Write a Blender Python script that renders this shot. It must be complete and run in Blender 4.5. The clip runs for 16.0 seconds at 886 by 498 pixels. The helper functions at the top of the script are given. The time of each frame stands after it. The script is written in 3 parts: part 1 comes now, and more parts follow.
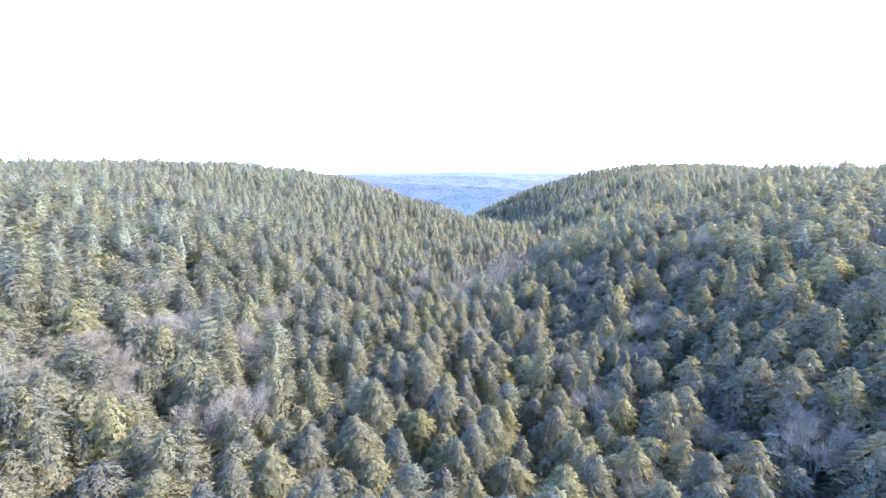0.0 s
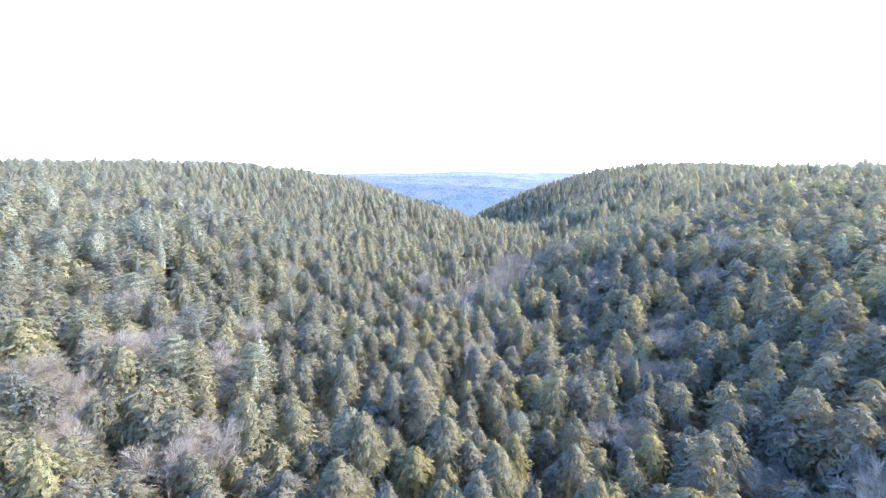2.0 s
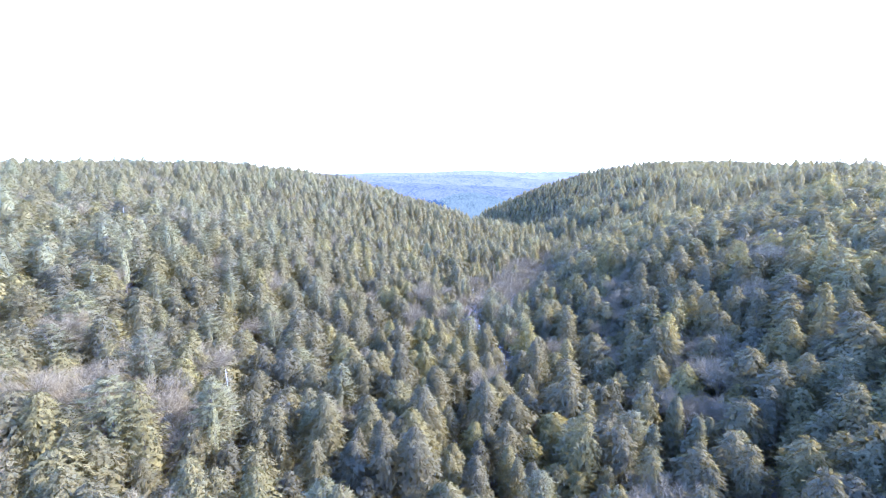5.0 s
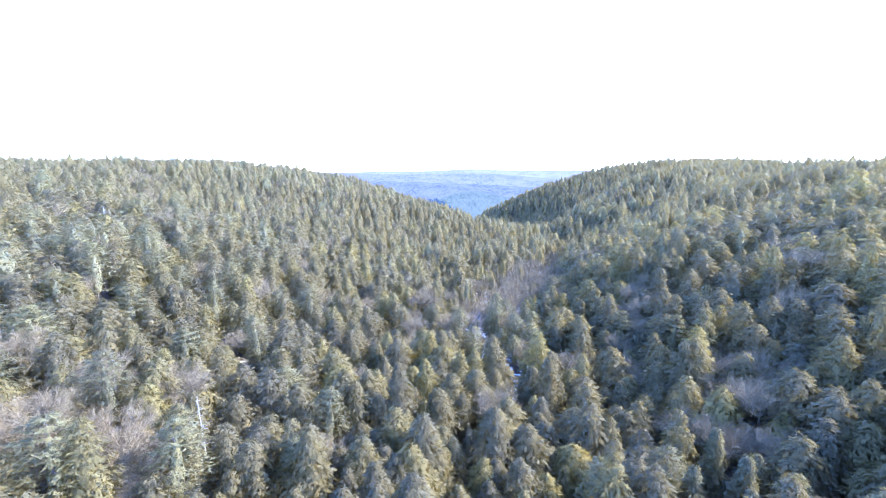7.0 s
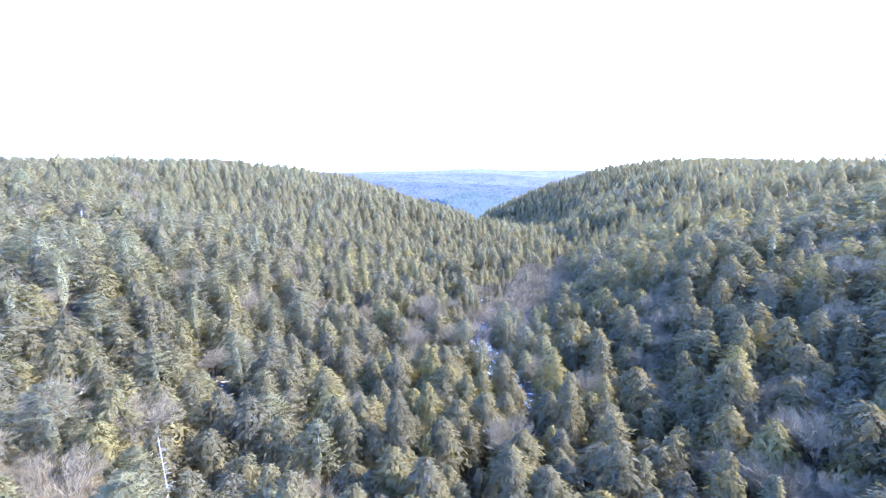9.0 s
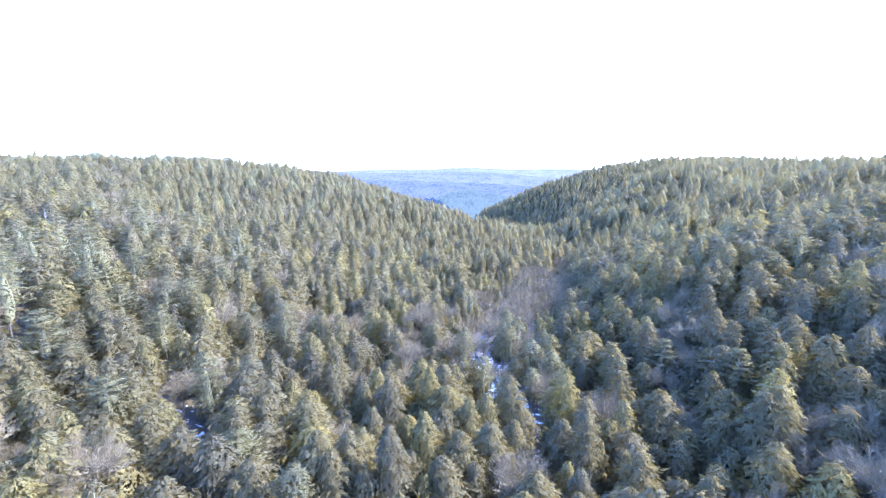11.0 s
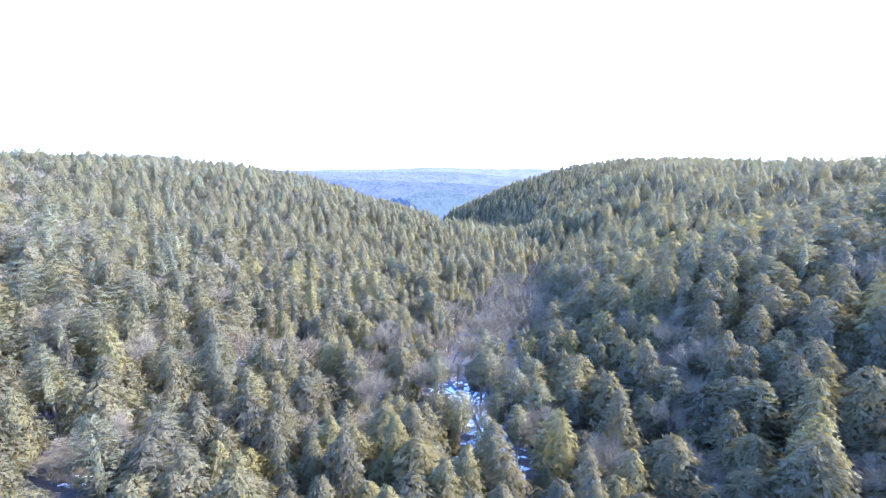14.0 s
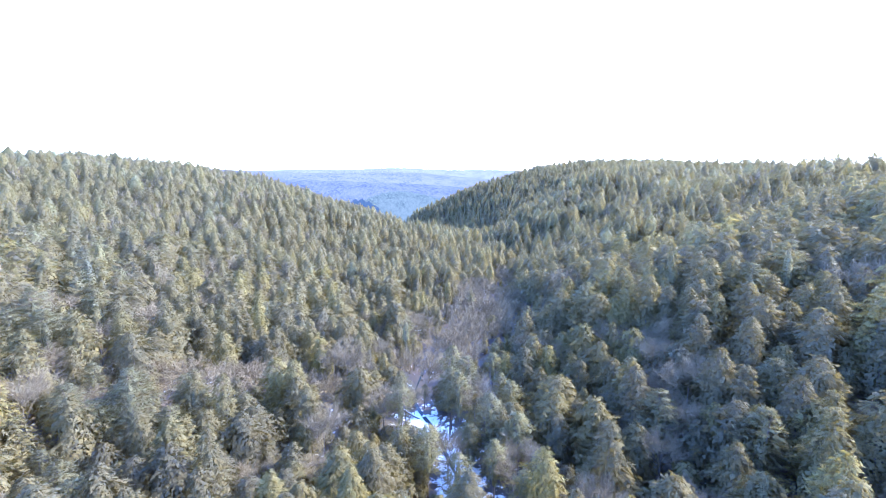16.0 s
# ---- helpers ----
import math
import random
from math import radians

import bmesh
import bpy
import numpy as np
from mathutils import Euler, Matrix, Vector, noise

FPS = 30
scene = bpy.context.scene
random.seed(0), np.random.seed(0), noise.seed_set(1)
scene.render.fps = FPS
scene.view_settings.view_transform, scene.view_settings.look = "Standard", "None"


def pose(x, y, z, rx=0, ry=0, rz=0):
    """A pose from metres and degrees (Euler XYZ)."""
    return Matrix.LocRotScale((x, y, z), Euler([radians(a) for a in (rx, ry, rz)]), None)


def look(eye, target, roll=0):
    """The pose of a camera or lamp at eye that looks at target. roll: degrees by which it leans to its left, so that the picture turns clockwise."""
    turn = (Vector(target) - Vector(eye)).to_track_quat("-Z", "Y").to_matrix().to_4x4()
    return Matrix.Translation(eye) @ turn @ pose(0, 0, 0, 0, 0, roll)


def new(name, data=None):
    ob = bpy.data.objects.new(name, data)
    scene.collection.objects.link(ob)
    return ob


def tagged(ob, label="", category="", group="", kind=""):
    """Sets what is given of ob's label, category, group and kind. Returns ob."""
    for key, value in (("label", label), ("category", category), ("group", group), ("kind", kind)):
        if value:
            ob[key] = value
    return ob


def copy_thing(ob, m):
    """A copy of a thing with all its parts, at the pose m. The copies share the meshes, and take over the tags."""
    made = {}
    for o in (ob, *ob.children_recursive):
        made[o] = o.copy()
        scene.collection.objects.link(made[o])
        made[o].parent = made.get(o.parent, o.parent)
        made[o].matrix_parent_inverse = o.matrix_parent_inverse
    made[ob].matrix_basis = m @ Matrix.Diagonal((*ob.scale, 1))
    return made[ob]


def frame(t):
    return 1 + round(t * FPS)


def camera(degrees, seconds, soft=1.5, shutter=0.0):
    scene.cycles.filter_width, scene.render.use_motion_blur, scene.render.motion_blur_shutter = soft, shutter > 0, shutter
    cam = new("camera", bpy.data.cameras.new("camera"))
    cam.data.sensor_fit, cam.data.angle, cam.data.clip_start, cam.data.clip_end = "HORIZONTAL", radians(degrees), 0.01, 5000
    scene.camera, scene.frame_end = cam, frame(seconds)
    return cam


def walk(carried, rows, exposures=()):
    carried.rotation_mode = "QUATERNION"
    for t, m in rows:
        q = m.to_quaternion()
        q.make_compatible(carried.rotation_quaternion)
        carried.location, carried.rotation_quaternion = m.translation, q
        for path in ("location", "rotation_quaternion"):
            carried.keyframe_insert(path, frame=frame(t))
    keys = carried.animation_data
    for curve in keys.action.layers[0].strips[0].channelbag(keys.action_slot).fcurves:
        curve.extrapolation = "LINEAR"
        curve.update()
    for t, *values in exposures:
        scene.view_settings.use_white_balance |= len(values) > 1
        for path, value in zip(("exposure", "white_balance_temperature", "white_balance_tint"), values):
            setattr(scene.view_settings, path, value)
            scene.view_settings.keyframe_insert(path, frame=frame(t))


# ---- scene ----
cam = camera(90.0, 16.0, soft=0.8)
METRES, EYE, TILT, LEAN, TURN = 120.0, 76.0, -9.3, 0.0, 0.0
ROWS = [
    (0.0, 0.0, 0.0, 0.0, 0.0, 0.0, 0.0),
    (0.5, 0.0016, 0.0305, 0.0053, 0.05, -0.0, 0.01),
    (1.0, 0.0033, 0.0613, 0.0106, 0.1, 0.0, 0.02),
    (1.5, 0.0042, 0.0919, 0.0162, 0.2, -0.02, 0.03),
    (2.0, 0.0049, 0.1227, 0.0213, 0.28, -0.05, 0.03),
    (2.5, 0.0057, 0.1538, 0.0265, 0.35, -0.09, 0.04),
    (3.0, 0.0063, 0.1853, 0.031, 0.37, -0.09, 0.05),
    (3.5, 0.006, 0.2168, 0.0365, 0.4, -0.09, 0.07),
    (4.0, 0.0056, 0.2478, 0.0416, 0.46, -0.09, 0.12),
    (6.5, -0.0005, 0.3986, 0.0639, 0.64, -0.25, 0.26),
    (7.0, -0.0018, 0.4289, 0.0685, 0.7, -0.29, 0.25),
    (7.5, -0.0042, 0.4599, 0.0735, 0.7, -0.28, 0.26),
    (8.0, -0.0064, 0.4912, 0.0782, 0.72, -0.25, 0.26),
    (8.5, -0.0086, 0.5218, 0.0834, 0.76, -0.3, 0.27),
    (9.0, -0.0113, 0.5522, 0.087, 0.82, -0.31, 0.23),
    (11.5, -0.0219, 0.7034, 0.1101, 0.04, -0.47, 0.33),
    (12.0, -0.0225, 0.7338, 0.1155, -0.04, -0.45, 0.36),
    (12.5, -0.0229, 0.7644, 0.1213, -0.3, -0.47, 0.37),
    (13.0, -0.0222, 0.795, 0.1269, -1.16, -0.47, 0.5),
    (13.5, -0.0206, 0.8256, 0.1322, -2.89, -0.5, 0.74),
    (14.0, -0.0196, 0.8569, 0.1383, -3.96, -0.56, 0.84),
    (14.5, -0.018, 0.8888, 0.1433, -5.38, -0.56, 0.98),
    (15.0, -0.0154, 0.921, 0.1479, -6.8, -0.57, 1.16),
    (15.5, -0.0126, 0.9533, 0.1529, -7.64, -0.54, 1.25),
    (16.0, -0.0101, 0.9858, 0.158, -8.65, -0.54, 1.37),
]
walk(cam, [(t, pose(0, 0, EYE, TILT, LEAN, TURN) @ pose(METRES * x, METRES * y, METRES * z, 90 + pitch, roll, yaw)) for t, x, y, z, yaw, pitch, roll in ROWS],
     [(0.0, 2.92, 4190, 31), (9.0, 2.93, 4190, 31), (16.0, 2.82, 4190, 31)])

# ---- world and sun ----
SUN_AZ, SUN_EL = 93.0, 37.5        # degrees to the right of +y, and above the horizon
world = bpy.data.worlds.new("world")
scene.world = world
world.use_nodes = True
wn = world.node_tree
wn.nodes.clear()
sky = wn.nodes.new("ShaderNodeTexSky")
sky.sky_type = "NISHITA"
sky.sun_disc = False
sky.sun_elevation, sky.sun_rotation = radians(SUN_EL), radians(SUN_AZ)
sky.altitude, sky.air_density, sky.dust_density, sky.ozone_density = 300, 1.1, 0.6, 1.2
bg = wn.nodes.new("ShaderNodeBackground")
bg.inputs["Strength"].default_value = 0.30
wo = wn.nodes.new("ShaderNodeOutputWorld")
wn.links.new(sky.outputs[0], bg.inputs[0])
wn.links.new(bg.outputs[0], wo.inputs[0])

sun = new("sun", bpy.data.lights.new("sun", "SUN"))
sun.data.energy, sun.data.angle, sun.data.color = 4.3, radians(0.53), (1.0, 0.80, 0.32)
ca, sa, ce, se = math.cos(radians(SUN_AZ)), math.sin(radians(SUN_AZ)), math.cos(radians(SUN_EL)), math.sin(radians(SUN_EL))
sun.matrix_world = look((sa * ce * 300, ca * ce * 300, se * 300), (0, 0, 0))

# ---- materials ----


def material(name):
    m = bpy.data.materials.new(name)
    m.use_nodes = True
    nt = m.node_tree
    nt.nodes.clear()
    return m, nt, nt.nodes.new("ShaderNodeOutputMaterial")


def node(nt, kind, **values):
    n = nt.nodes.new(kind)
    for key, value in values.items():
        n.inputs[key.replace("_", " ")].default_value = value
    return n


def ramp(nt, fac, stops):
    r = nt.nodes.new("ShaderNodeValToRGB")
    el = r.color_ramp.elements
    while len(el) < len(stops):
        el.new(0.5)
    for e, (p, c) in zip(el, stops):
        e.position, e.color = p, (*c, 1)
    nt.links.new(fac, r.inputs[0])
    return r.outputs[0]


def mix(nt, fac, a, b, how="MIX"):
    n = nt.nodes.new("ShaderNodeMix")
    n.data_type, n.blend_type = "RGBA", how
    for value, slot in ((fac, 0), (a, 6), (b, 7)):
        if isinstance(value, (int, float)):
            n.inputs[slot].default_value = value
        elif isinstance(value, tuple):
            n.inputs[slot].default_value = (*value, 1)
        else:
            nt.links.new(value, n.inputs[slot])
    return n.outputs[2]


def noise_of(nt, scale, detail=3.0, rough=0.55):
    g = nt.nodes.new("ShaderNodeNewGeometry")
    n = node(nt, "ShaderNodeTexNoise", Scale=scale, Detail=detail, Roughness=rough)
    nt.links.new(g.outputs["Position"], n.inputs["Vector"])
    return n.outputs["Fac"]


def foliage(name, stops, joined, glow=0.3, rough=0.6, ragged=4.6, ruffle=0.35, gap=0.45):
    """Needles: a colour per tree, varied per bough and by a broad drift through the wood."""
    m, nt, out = material(name)
    if joined:
        a = nt.nodes.new("ShaderNodeAttribute")
        a.attribute_name = "tint"
        pick = a.outputs["Fac"]
    else:
        pick = nt.nodes.new("ShaderNodeObjectInfo").outputs["Random"]
    base = ramp(nt, pick, stops)
    isl = nt.nodes.new("ShaderNodeNewGeometry").outputs["Random Per Island"]
    spray = ramp(nt, isl, [(0.0, (0.95, 0.95, 0.95)), (1.0, (1.05, 1.05, 1.04))])
    col = mix(nt, 1.0, base, spray, "MULTIPLY")
    bough = ramp(nt, noise_of(nt, 0.75, 2.0, 0.6), [(0.34, (0.80, 0.84, 0.88)), (0.66, (1.16, 1.13, 1.02))])
    col = mix(nt, 1.0, col, bough, "MULTIPLY")
    fine = ramp(nt, noise_of(nt, 6.5, 3.0, 0.7), [(0.32, (0.72, 0.74, 0.76)), (0.68, (1.2, 1.2, 1.14))])
    col = mix(nt, 0.8, col, fine, "MULTIPLY")
    bs = node(nt, "ShaderNodeBsdfPrincipled", Roughness=rough)
    bs.inputs["Specular IOR Level"].default_value = 0.06
    nt.links.new(col, bs.inputs["Base Color"])
    b = node(nt, "ShaderNodeBump", Strength=0.55, Distance=ruffle)
    nt.links.new(noise_of(nt, 2.6 * 0.35 / ruffle, 3.0, 0.7), b.inputs["Height"])
    nt.links.new(b.outputs[0], bs.inputs["Normal"])
    tr = node(nt, "ShaderNodeBsdfTranslucent")
    nt.links.new(mix(nt, 1.0, col, (1.32, 1.23, 0.72), "MULTIPLY"), tr.inputs["Color"])
    ms = nt.nodes.new("ShaderNodeMixShader")
    ms.inputs[0].default_value = glow
    nt.links.new(bs.outputs[0], ms.inputs[1])
    nt.links.new(tr.outputs[0], ms.inputs[2])
    last = ms
    if ragged:
        clear = nt.nodes.new("ShaderNodeBsdfTransparent")
        last = nt.nodes.new("ShaderNodeMixShader")
        gaps = ramp(nt, noise_of(nt, ragged, 2.0, 0.6), [(gap, (0, 0, 0)), (gap + 0.03, (1, 1, 1))])
        nt.links.new(gaps, last.inputs[0])
        nt.links.new(clear.outputs[0], last.inputs[1])
        nt.links.new(ms.outputs[0], last.inputs[2])
    nt.links.new(last.outputs[0], out.inputs[0])
    return m


def plain(name, lo, hi, scale, rough=0.85, spec=0.3, bump=0.0):
    """A matt surface with two scales of variation."""
    m, nt, out = material(name)
    col = ramp(nt, noise_of(nt, scale, 5.0, 0.65), [(0.3, lo), (0.7, hi)])
    big = ramp(nt, noise_of(nt, scale * 0.13, 2.0), [(0.3, (0.75, 0.75, 0.75)), (0.7, (1.2, 1.2, 1.2))])
    bs = node(nt, "ShaderNodeBsdfPrincipled", Roughness=rough)
    bs.inputs["Specular IOR Level"].default_value = spec
    nt.links.new(mix(nt, 1.0, col, big, "MULTIPLY"), bs.inputs["Base Color"])
    if bump:
        b = node(nt, "ShaderNodeBump", Strength=bump, Distance=0.1)
        nt.links.new(noise_of(nt, scale * 2.0, 4.0), b.inputs["Height"])
        nt.links.new(b.outputs[0], bs.inputs["Normal"])
    nt.links.new(bs.outputs[0], out.inputs[0])
    return m


HEMLOCK_STOPS = [(0.0, (0.098, 0.082, 0.049)), (0.45, (0.120, 0.097, 0.048)), (0.8, (0.142, 0.114, 0.047)), (1.0, (0.166, 0.131, 0.046))]
PINE_STOPS = [(0.0, (0.110, 0.098, 0.057)), (0.6, (0.137, 0.119, 0.062)), (1.0, (0.165, 0.142, 0.068))]
m_hemlock = (foliage("hemlock_needles", HEMLOCK_STOPS, False, 0.42, ragged=5.6, gap=0.46), foliage("hemlock_inside", HEMLOCK_STOPS, False, ragged=2.6))
m_hemlock_far = (foliage("hemlock_needles_wood", HEMLOCK_STOPS, True, 0.42, ragged=4.6, gap=0.46), foliage("hemlock_inside_wood", HEMLOCK_STOPS, True, ragged=2.2))
m_hemlock_dim = (foliage("hemlock_needles_far_wood", HEMLOCK_STOPS, True, 0.52, ragged=1.8, ruffle=0.8, gap=0.5), foliage("hemlock_inside_far_wood", HEMLOCK_STOPS, True, 0.52, ragged=1.25, ruffle=0.8))
m_pine = (foliage("pine_needles", PINE_STOPS, False, 0.42, ragged=6.0, gap=0.48), foliage("pine_inside", PINE_STOPS, False, ragged=2.6))
m_pine_far = (foliage("pine_needles_wood", PINE_STOPS, True, 0.42, ragged=5.0, gap=0.48), foliage("pine_inside_wood", PINE_STOPS, True, ragged=2.2))
m_pine_dim = (foliage("pine_needles_far_wood", PINE_STOPS, True, 0.52, ragged=1.8, ruffle=0.8, gap=0.5), foliage("pine_inside_far_wood", PINE_STOPS, True, 0.52, ragged=1.25, ruffle=0.8))
m_bark = plain("conifer_bark", (0.045, 0.034, 0.027), (0.12, 0.095, 0.075), 3.0, bump=0.6)
m_grey_bark = plain("grey_bark", (0.085, 0.07, 0.055), (0.17, 0.145, 0.12), 3.0, bump=0.5)
m_twig = plain("bare_twigs", (0.102, 0.076, 0.038), (0.168, 0.127, 0.064), 0.9)
m_brush = plain("brush_twigs", (0.108, 0.079, 0.036), (0.180, 0.134, 0.064), 0.7)
m_dead = plain("bleached_wood", (0.18, 0.165, 0.15), (0.36, 0.34, 0.31), 2.5, bump=0.4)
m_snow = plain("old_snow", (0.66, 0.68, 0.72), (0.86, 0.87, 0.88), 0.8, rough=0.6, bump=0.3)


def ground_material():
    m, nt, out = material("forest_floor")
    litter = ramp(nt, noise_of(nt, 1.4, 6.0, 0.7), [(0.25, (0.030, 0.022, 0.016)), (0.55, (0.068, 0.050, 0.035)), (0.8, (0.125, 0.092, 0.062))])
    patch = ramp(nt, noise_of(nt, 0.06, 3.0), [(0.35, (0.8, 0.85, 0.75)), (0.65, (1.2, 1.1, 0.95))])
    litter = mix(nt, 1.0, litter, patch, "MULTIPLY")
    snow = ramp(nt, noise_of(nt, 0.9, 3.0), [(0.3, (0.60, 0.56, 0.49)), (0.7, (0.80, 0.76, 0.68))])
    a = nt.nodes.new("ShaderNodeAttribute")
    a.attribute_name = "snow"
    add = nt.nodes.new("ShaderNodeMath")
    add.operation = "ADD"
    nt.links.new(a.outputs["Fac"], add.inputs[0])
    nt.links.new(noise_of(nt, 0.42, 5.0, 0.7), add.inputs[1])
    fac = ramp(nt, add.outputs[0], [(0.80, (0, 0, 0)), (0.86, (1, 1, 1))])
    bs = node(nt, "ShaderNodeBsdfPrincipled", Roughness=0.8)
    nt.links.new(mix(nt, fac, litter, snow), bs.inputs["Base Color"])
    b = node(nt, "ShaderNodeBump", Strength=0.5, Distance=0.3)
    nt.links.new(noise_of(nt, 0.9, 6.0), b.inputs["Height"])
    nt.links.new(b.outputs[0], bs.inputs["Normal"])
    nt.links.new(bs.outputs[0], out.inputs[0])
    return m


def water_material():
    m, nt, out = material("creek_water")
    bs = node(nt, "ShaderNodeBsdfPrincipled", Roughness=0.22)
    bs.inputs["Base Color"].default_value = (0.03, 0.033, 0.03, 1)
    bs.inputs["Specular IOR Level"].default_value = 0.2
    b = node(nt, "ShaderNodeBump", Strength=0.35, Distance=0.08)
    nt.links.new(noise_of(nt, 1.6, 4.0), b.inputs["Height"])
    nt.links.new(b.outputs[0], bs.inputs["Normal"])
    nt.links.new(bs.outputs[0], out.inputs[0])
    return m


def haze_glow_material(name, low, high, scale, strength):
    """Woods some kilometres off, self-glowing, with the air's blue haze painted into their colours."""
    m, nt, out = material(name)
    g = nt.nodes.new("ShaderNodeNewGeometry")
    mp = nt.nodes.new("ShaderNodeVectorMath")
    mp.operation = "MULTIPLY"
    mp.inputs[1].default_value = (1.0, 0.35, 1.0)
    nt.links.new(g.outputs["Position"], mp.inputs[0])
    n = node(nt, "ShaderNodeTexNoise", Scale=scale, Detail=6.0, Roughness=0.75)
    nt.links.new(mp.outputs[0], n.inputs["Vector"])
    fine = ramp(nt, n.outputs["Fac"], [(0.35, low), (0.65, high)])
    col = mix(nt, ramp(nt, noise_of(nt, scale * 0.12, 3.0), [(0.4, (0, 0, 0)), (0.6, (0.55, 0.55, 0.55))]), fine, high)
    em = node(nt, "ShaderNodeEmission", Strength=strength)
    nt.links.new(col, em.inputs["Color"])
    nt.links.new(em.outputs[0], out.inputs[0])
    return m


m_ground, m_water = ground_material(), water_material()

# ---- the lie of the land ----


def line(knots, soft=30.0):
    """A smooth function of y through a few knots."""
    ys = np.arange(-2000.0, 6000.0, 5.0)
    xs = np.interp(ys, [k[0] for k in knots], [k[1] for k in knots])
    k = np.hanning(int(soft / 5) * 2 + 3)
    xs = np.convolve(np.pad(xs, len(k) // 2, mode="edge"), k / k.sum(), mode="valid")
    return lambda y: np.interp(y, ys, xs)


creek_line = line([(-300, 12), (92, 15), (132, 23), (165, 21), (200, 20), (218, 18), (237, 14), (250, 11), (280, 14), (313, 31), (345, 60), (387, 84), (417, 104), (456, 108), (520, 90), (620, 108), (760, 125), (1000, 70), (1300, -150)], 15.0)


def creek(y):
    """The creek's middle, with its small bends."""
    return creek_line(y) + 0.9 * np.sin(y / 9.0 + 1.0) + 0.5 * np.sin(y / 5.3)


foot_left = line([(150, -38), (250, -19), (350, -25), (430, -6), (510, 71), (620, 71), (760, 43), (1000, -22), (1300, -250)])
foot_right = line([(150, 62), (250, 41), (350, 76), (440, 119), (520, 105), (620, 147), (760, 203), (1000, 150), (1300, -80)])
bottom = line([(-400, 18), (0, 10), (150, 0.5), (350, 2.3), (450, -0.8), (550, 0.5), (680, -18), (850, -42), (1050, -45), (1200, -85), (1500, -95)], 60)
top_left = line([(-300, 75), (150, 75), (250, 78), (400, 104), (550, 98), (700, 115), (900, 94), (1250, 10)], 80)
top_right = line([(-300, 51), (150, 51), (250, 54.5), (350, 94), (450, 53), (600, 80), (750, 90), (900, 140), (1050, 135), (1250, 10)], 60)
steep_left = line([(150, 0.383), (300, 0.30), (550, 0.261), (800, 0.552)], 60)
steep_right = line([(150, 0.596), (300, 0.471), (420, 0.547), (550, 0.836), (800, 0.648), (1000, 0.85)], 60)


def soft_pos(v, k=7.0):
    return np.where(v > 60, v, k * np.log1p(np.exp(np.clip(v, -300, 60) / k)))


def land(x, y):
    """Height of the ground."""
    x, y = np.asarray(x, float), np.asarray(y, float)
    tl, tr = top_left(y), top_right(y)
    h = bottom(y) + tl * np.tanh(steep_left(y) * soft_pos(foot_left(y) - x) / tl) + tr * np.tanh(steep_right(y) * soft_pos(x - foot_right(y)) / tr)
    h = h - 18.8 * np.exp(-((y - 322 - 0.12 * (x - 100)) / 39) ** 2) * np.clip((x - 85) / 80, 0, 1)
    h = h + 1.6 * np.sin(x / 31 + 1.3 * np.sin(y / 47)) * np.sin(y / 37 + 0.6) * np.clip(np.abs(x - creek(y)) / 60, 0, 1)
    d = np.abs(x - creek(y))
    h = h - 1.3 * np.exp(-(d / 4.0) ** 4)
    h = h - 0.07 * soft_pos(-x - 265, 20.0) - 0.075 * soft_pos(x - 440, 20.0) - 0.04 * soft_pos(x - 560, 20.0)
    far = np.clip((np.hypot(x, y - 300) - 1100) / 1500, 0, 1)
    return h * (1 - far) + (-90.0) * far


# Open or leafless places: x, y, radius across, radius along, kind of cover
BARE = [
    (60, 352, 15, 38, "brush"), (46, 318, 14, 24, "brush"), (30, 291, 11, 14, "brush"), (15, 272, 8, 10, "brush"), (17, 314, 6, 13, "brush"), (80, 396, 7, 13, "brush"),
    (-54, 247, 13, 8, "brush"), (-66, 241, 9, 7, "brush"), (-40, 257, 10, 8, "brush"), (-16, 255, 7, 6, "brush"), (-28, 262, 7, 6, "brush"),
    (-82, 138, 9, 8, "bare"), (-80, 147, 7, 6, "bare"), (-75, 127, 7, 6, "bare"), (-61, 127, 7, 6, "bare"), (-66, 146, 5, 5, "bare"), (-82, 104, 8, 7, "bare"), (-88, 86, 8, 7, "bare"), (-68, 187, 5, 5, "bare"),
    (76, 216, 9, 9, "bare"), (73, 203, 6, 5, "bare"), (77, 232, 7, 6, "bare"), (128, 217, 8, 6, "bare"), (71, 245, 5, 5, "bare"), (74, 174, 4, 4, "bare"), (80, 168, 5, 4, "bare"), (74, 154, 4, 4, "bare"), (59, 154, 3.5, 3.5, "bare"), (66, 146, 4, 4, "bare"),
    (68, 134, 5, 6, "bare"), (44, 112, 4, 5, "bare"), (22, 97, 5, 5, "bare"), (-21, 169, 4, 4, "bare"), (-17, 210, 5, 4, "bare"), (-8, 261, 6, 5, "bare"), (-47, 96, 5, 5, "bare"), (-10, 88, 5, 4, "bare"), (71, 180, 4, 3, "bare"),
    (-205, 357, 14, 9, "bare"), (-235, 351, 12, 9, "bare"), (-286, 446, 14, 10, "bare"),
]
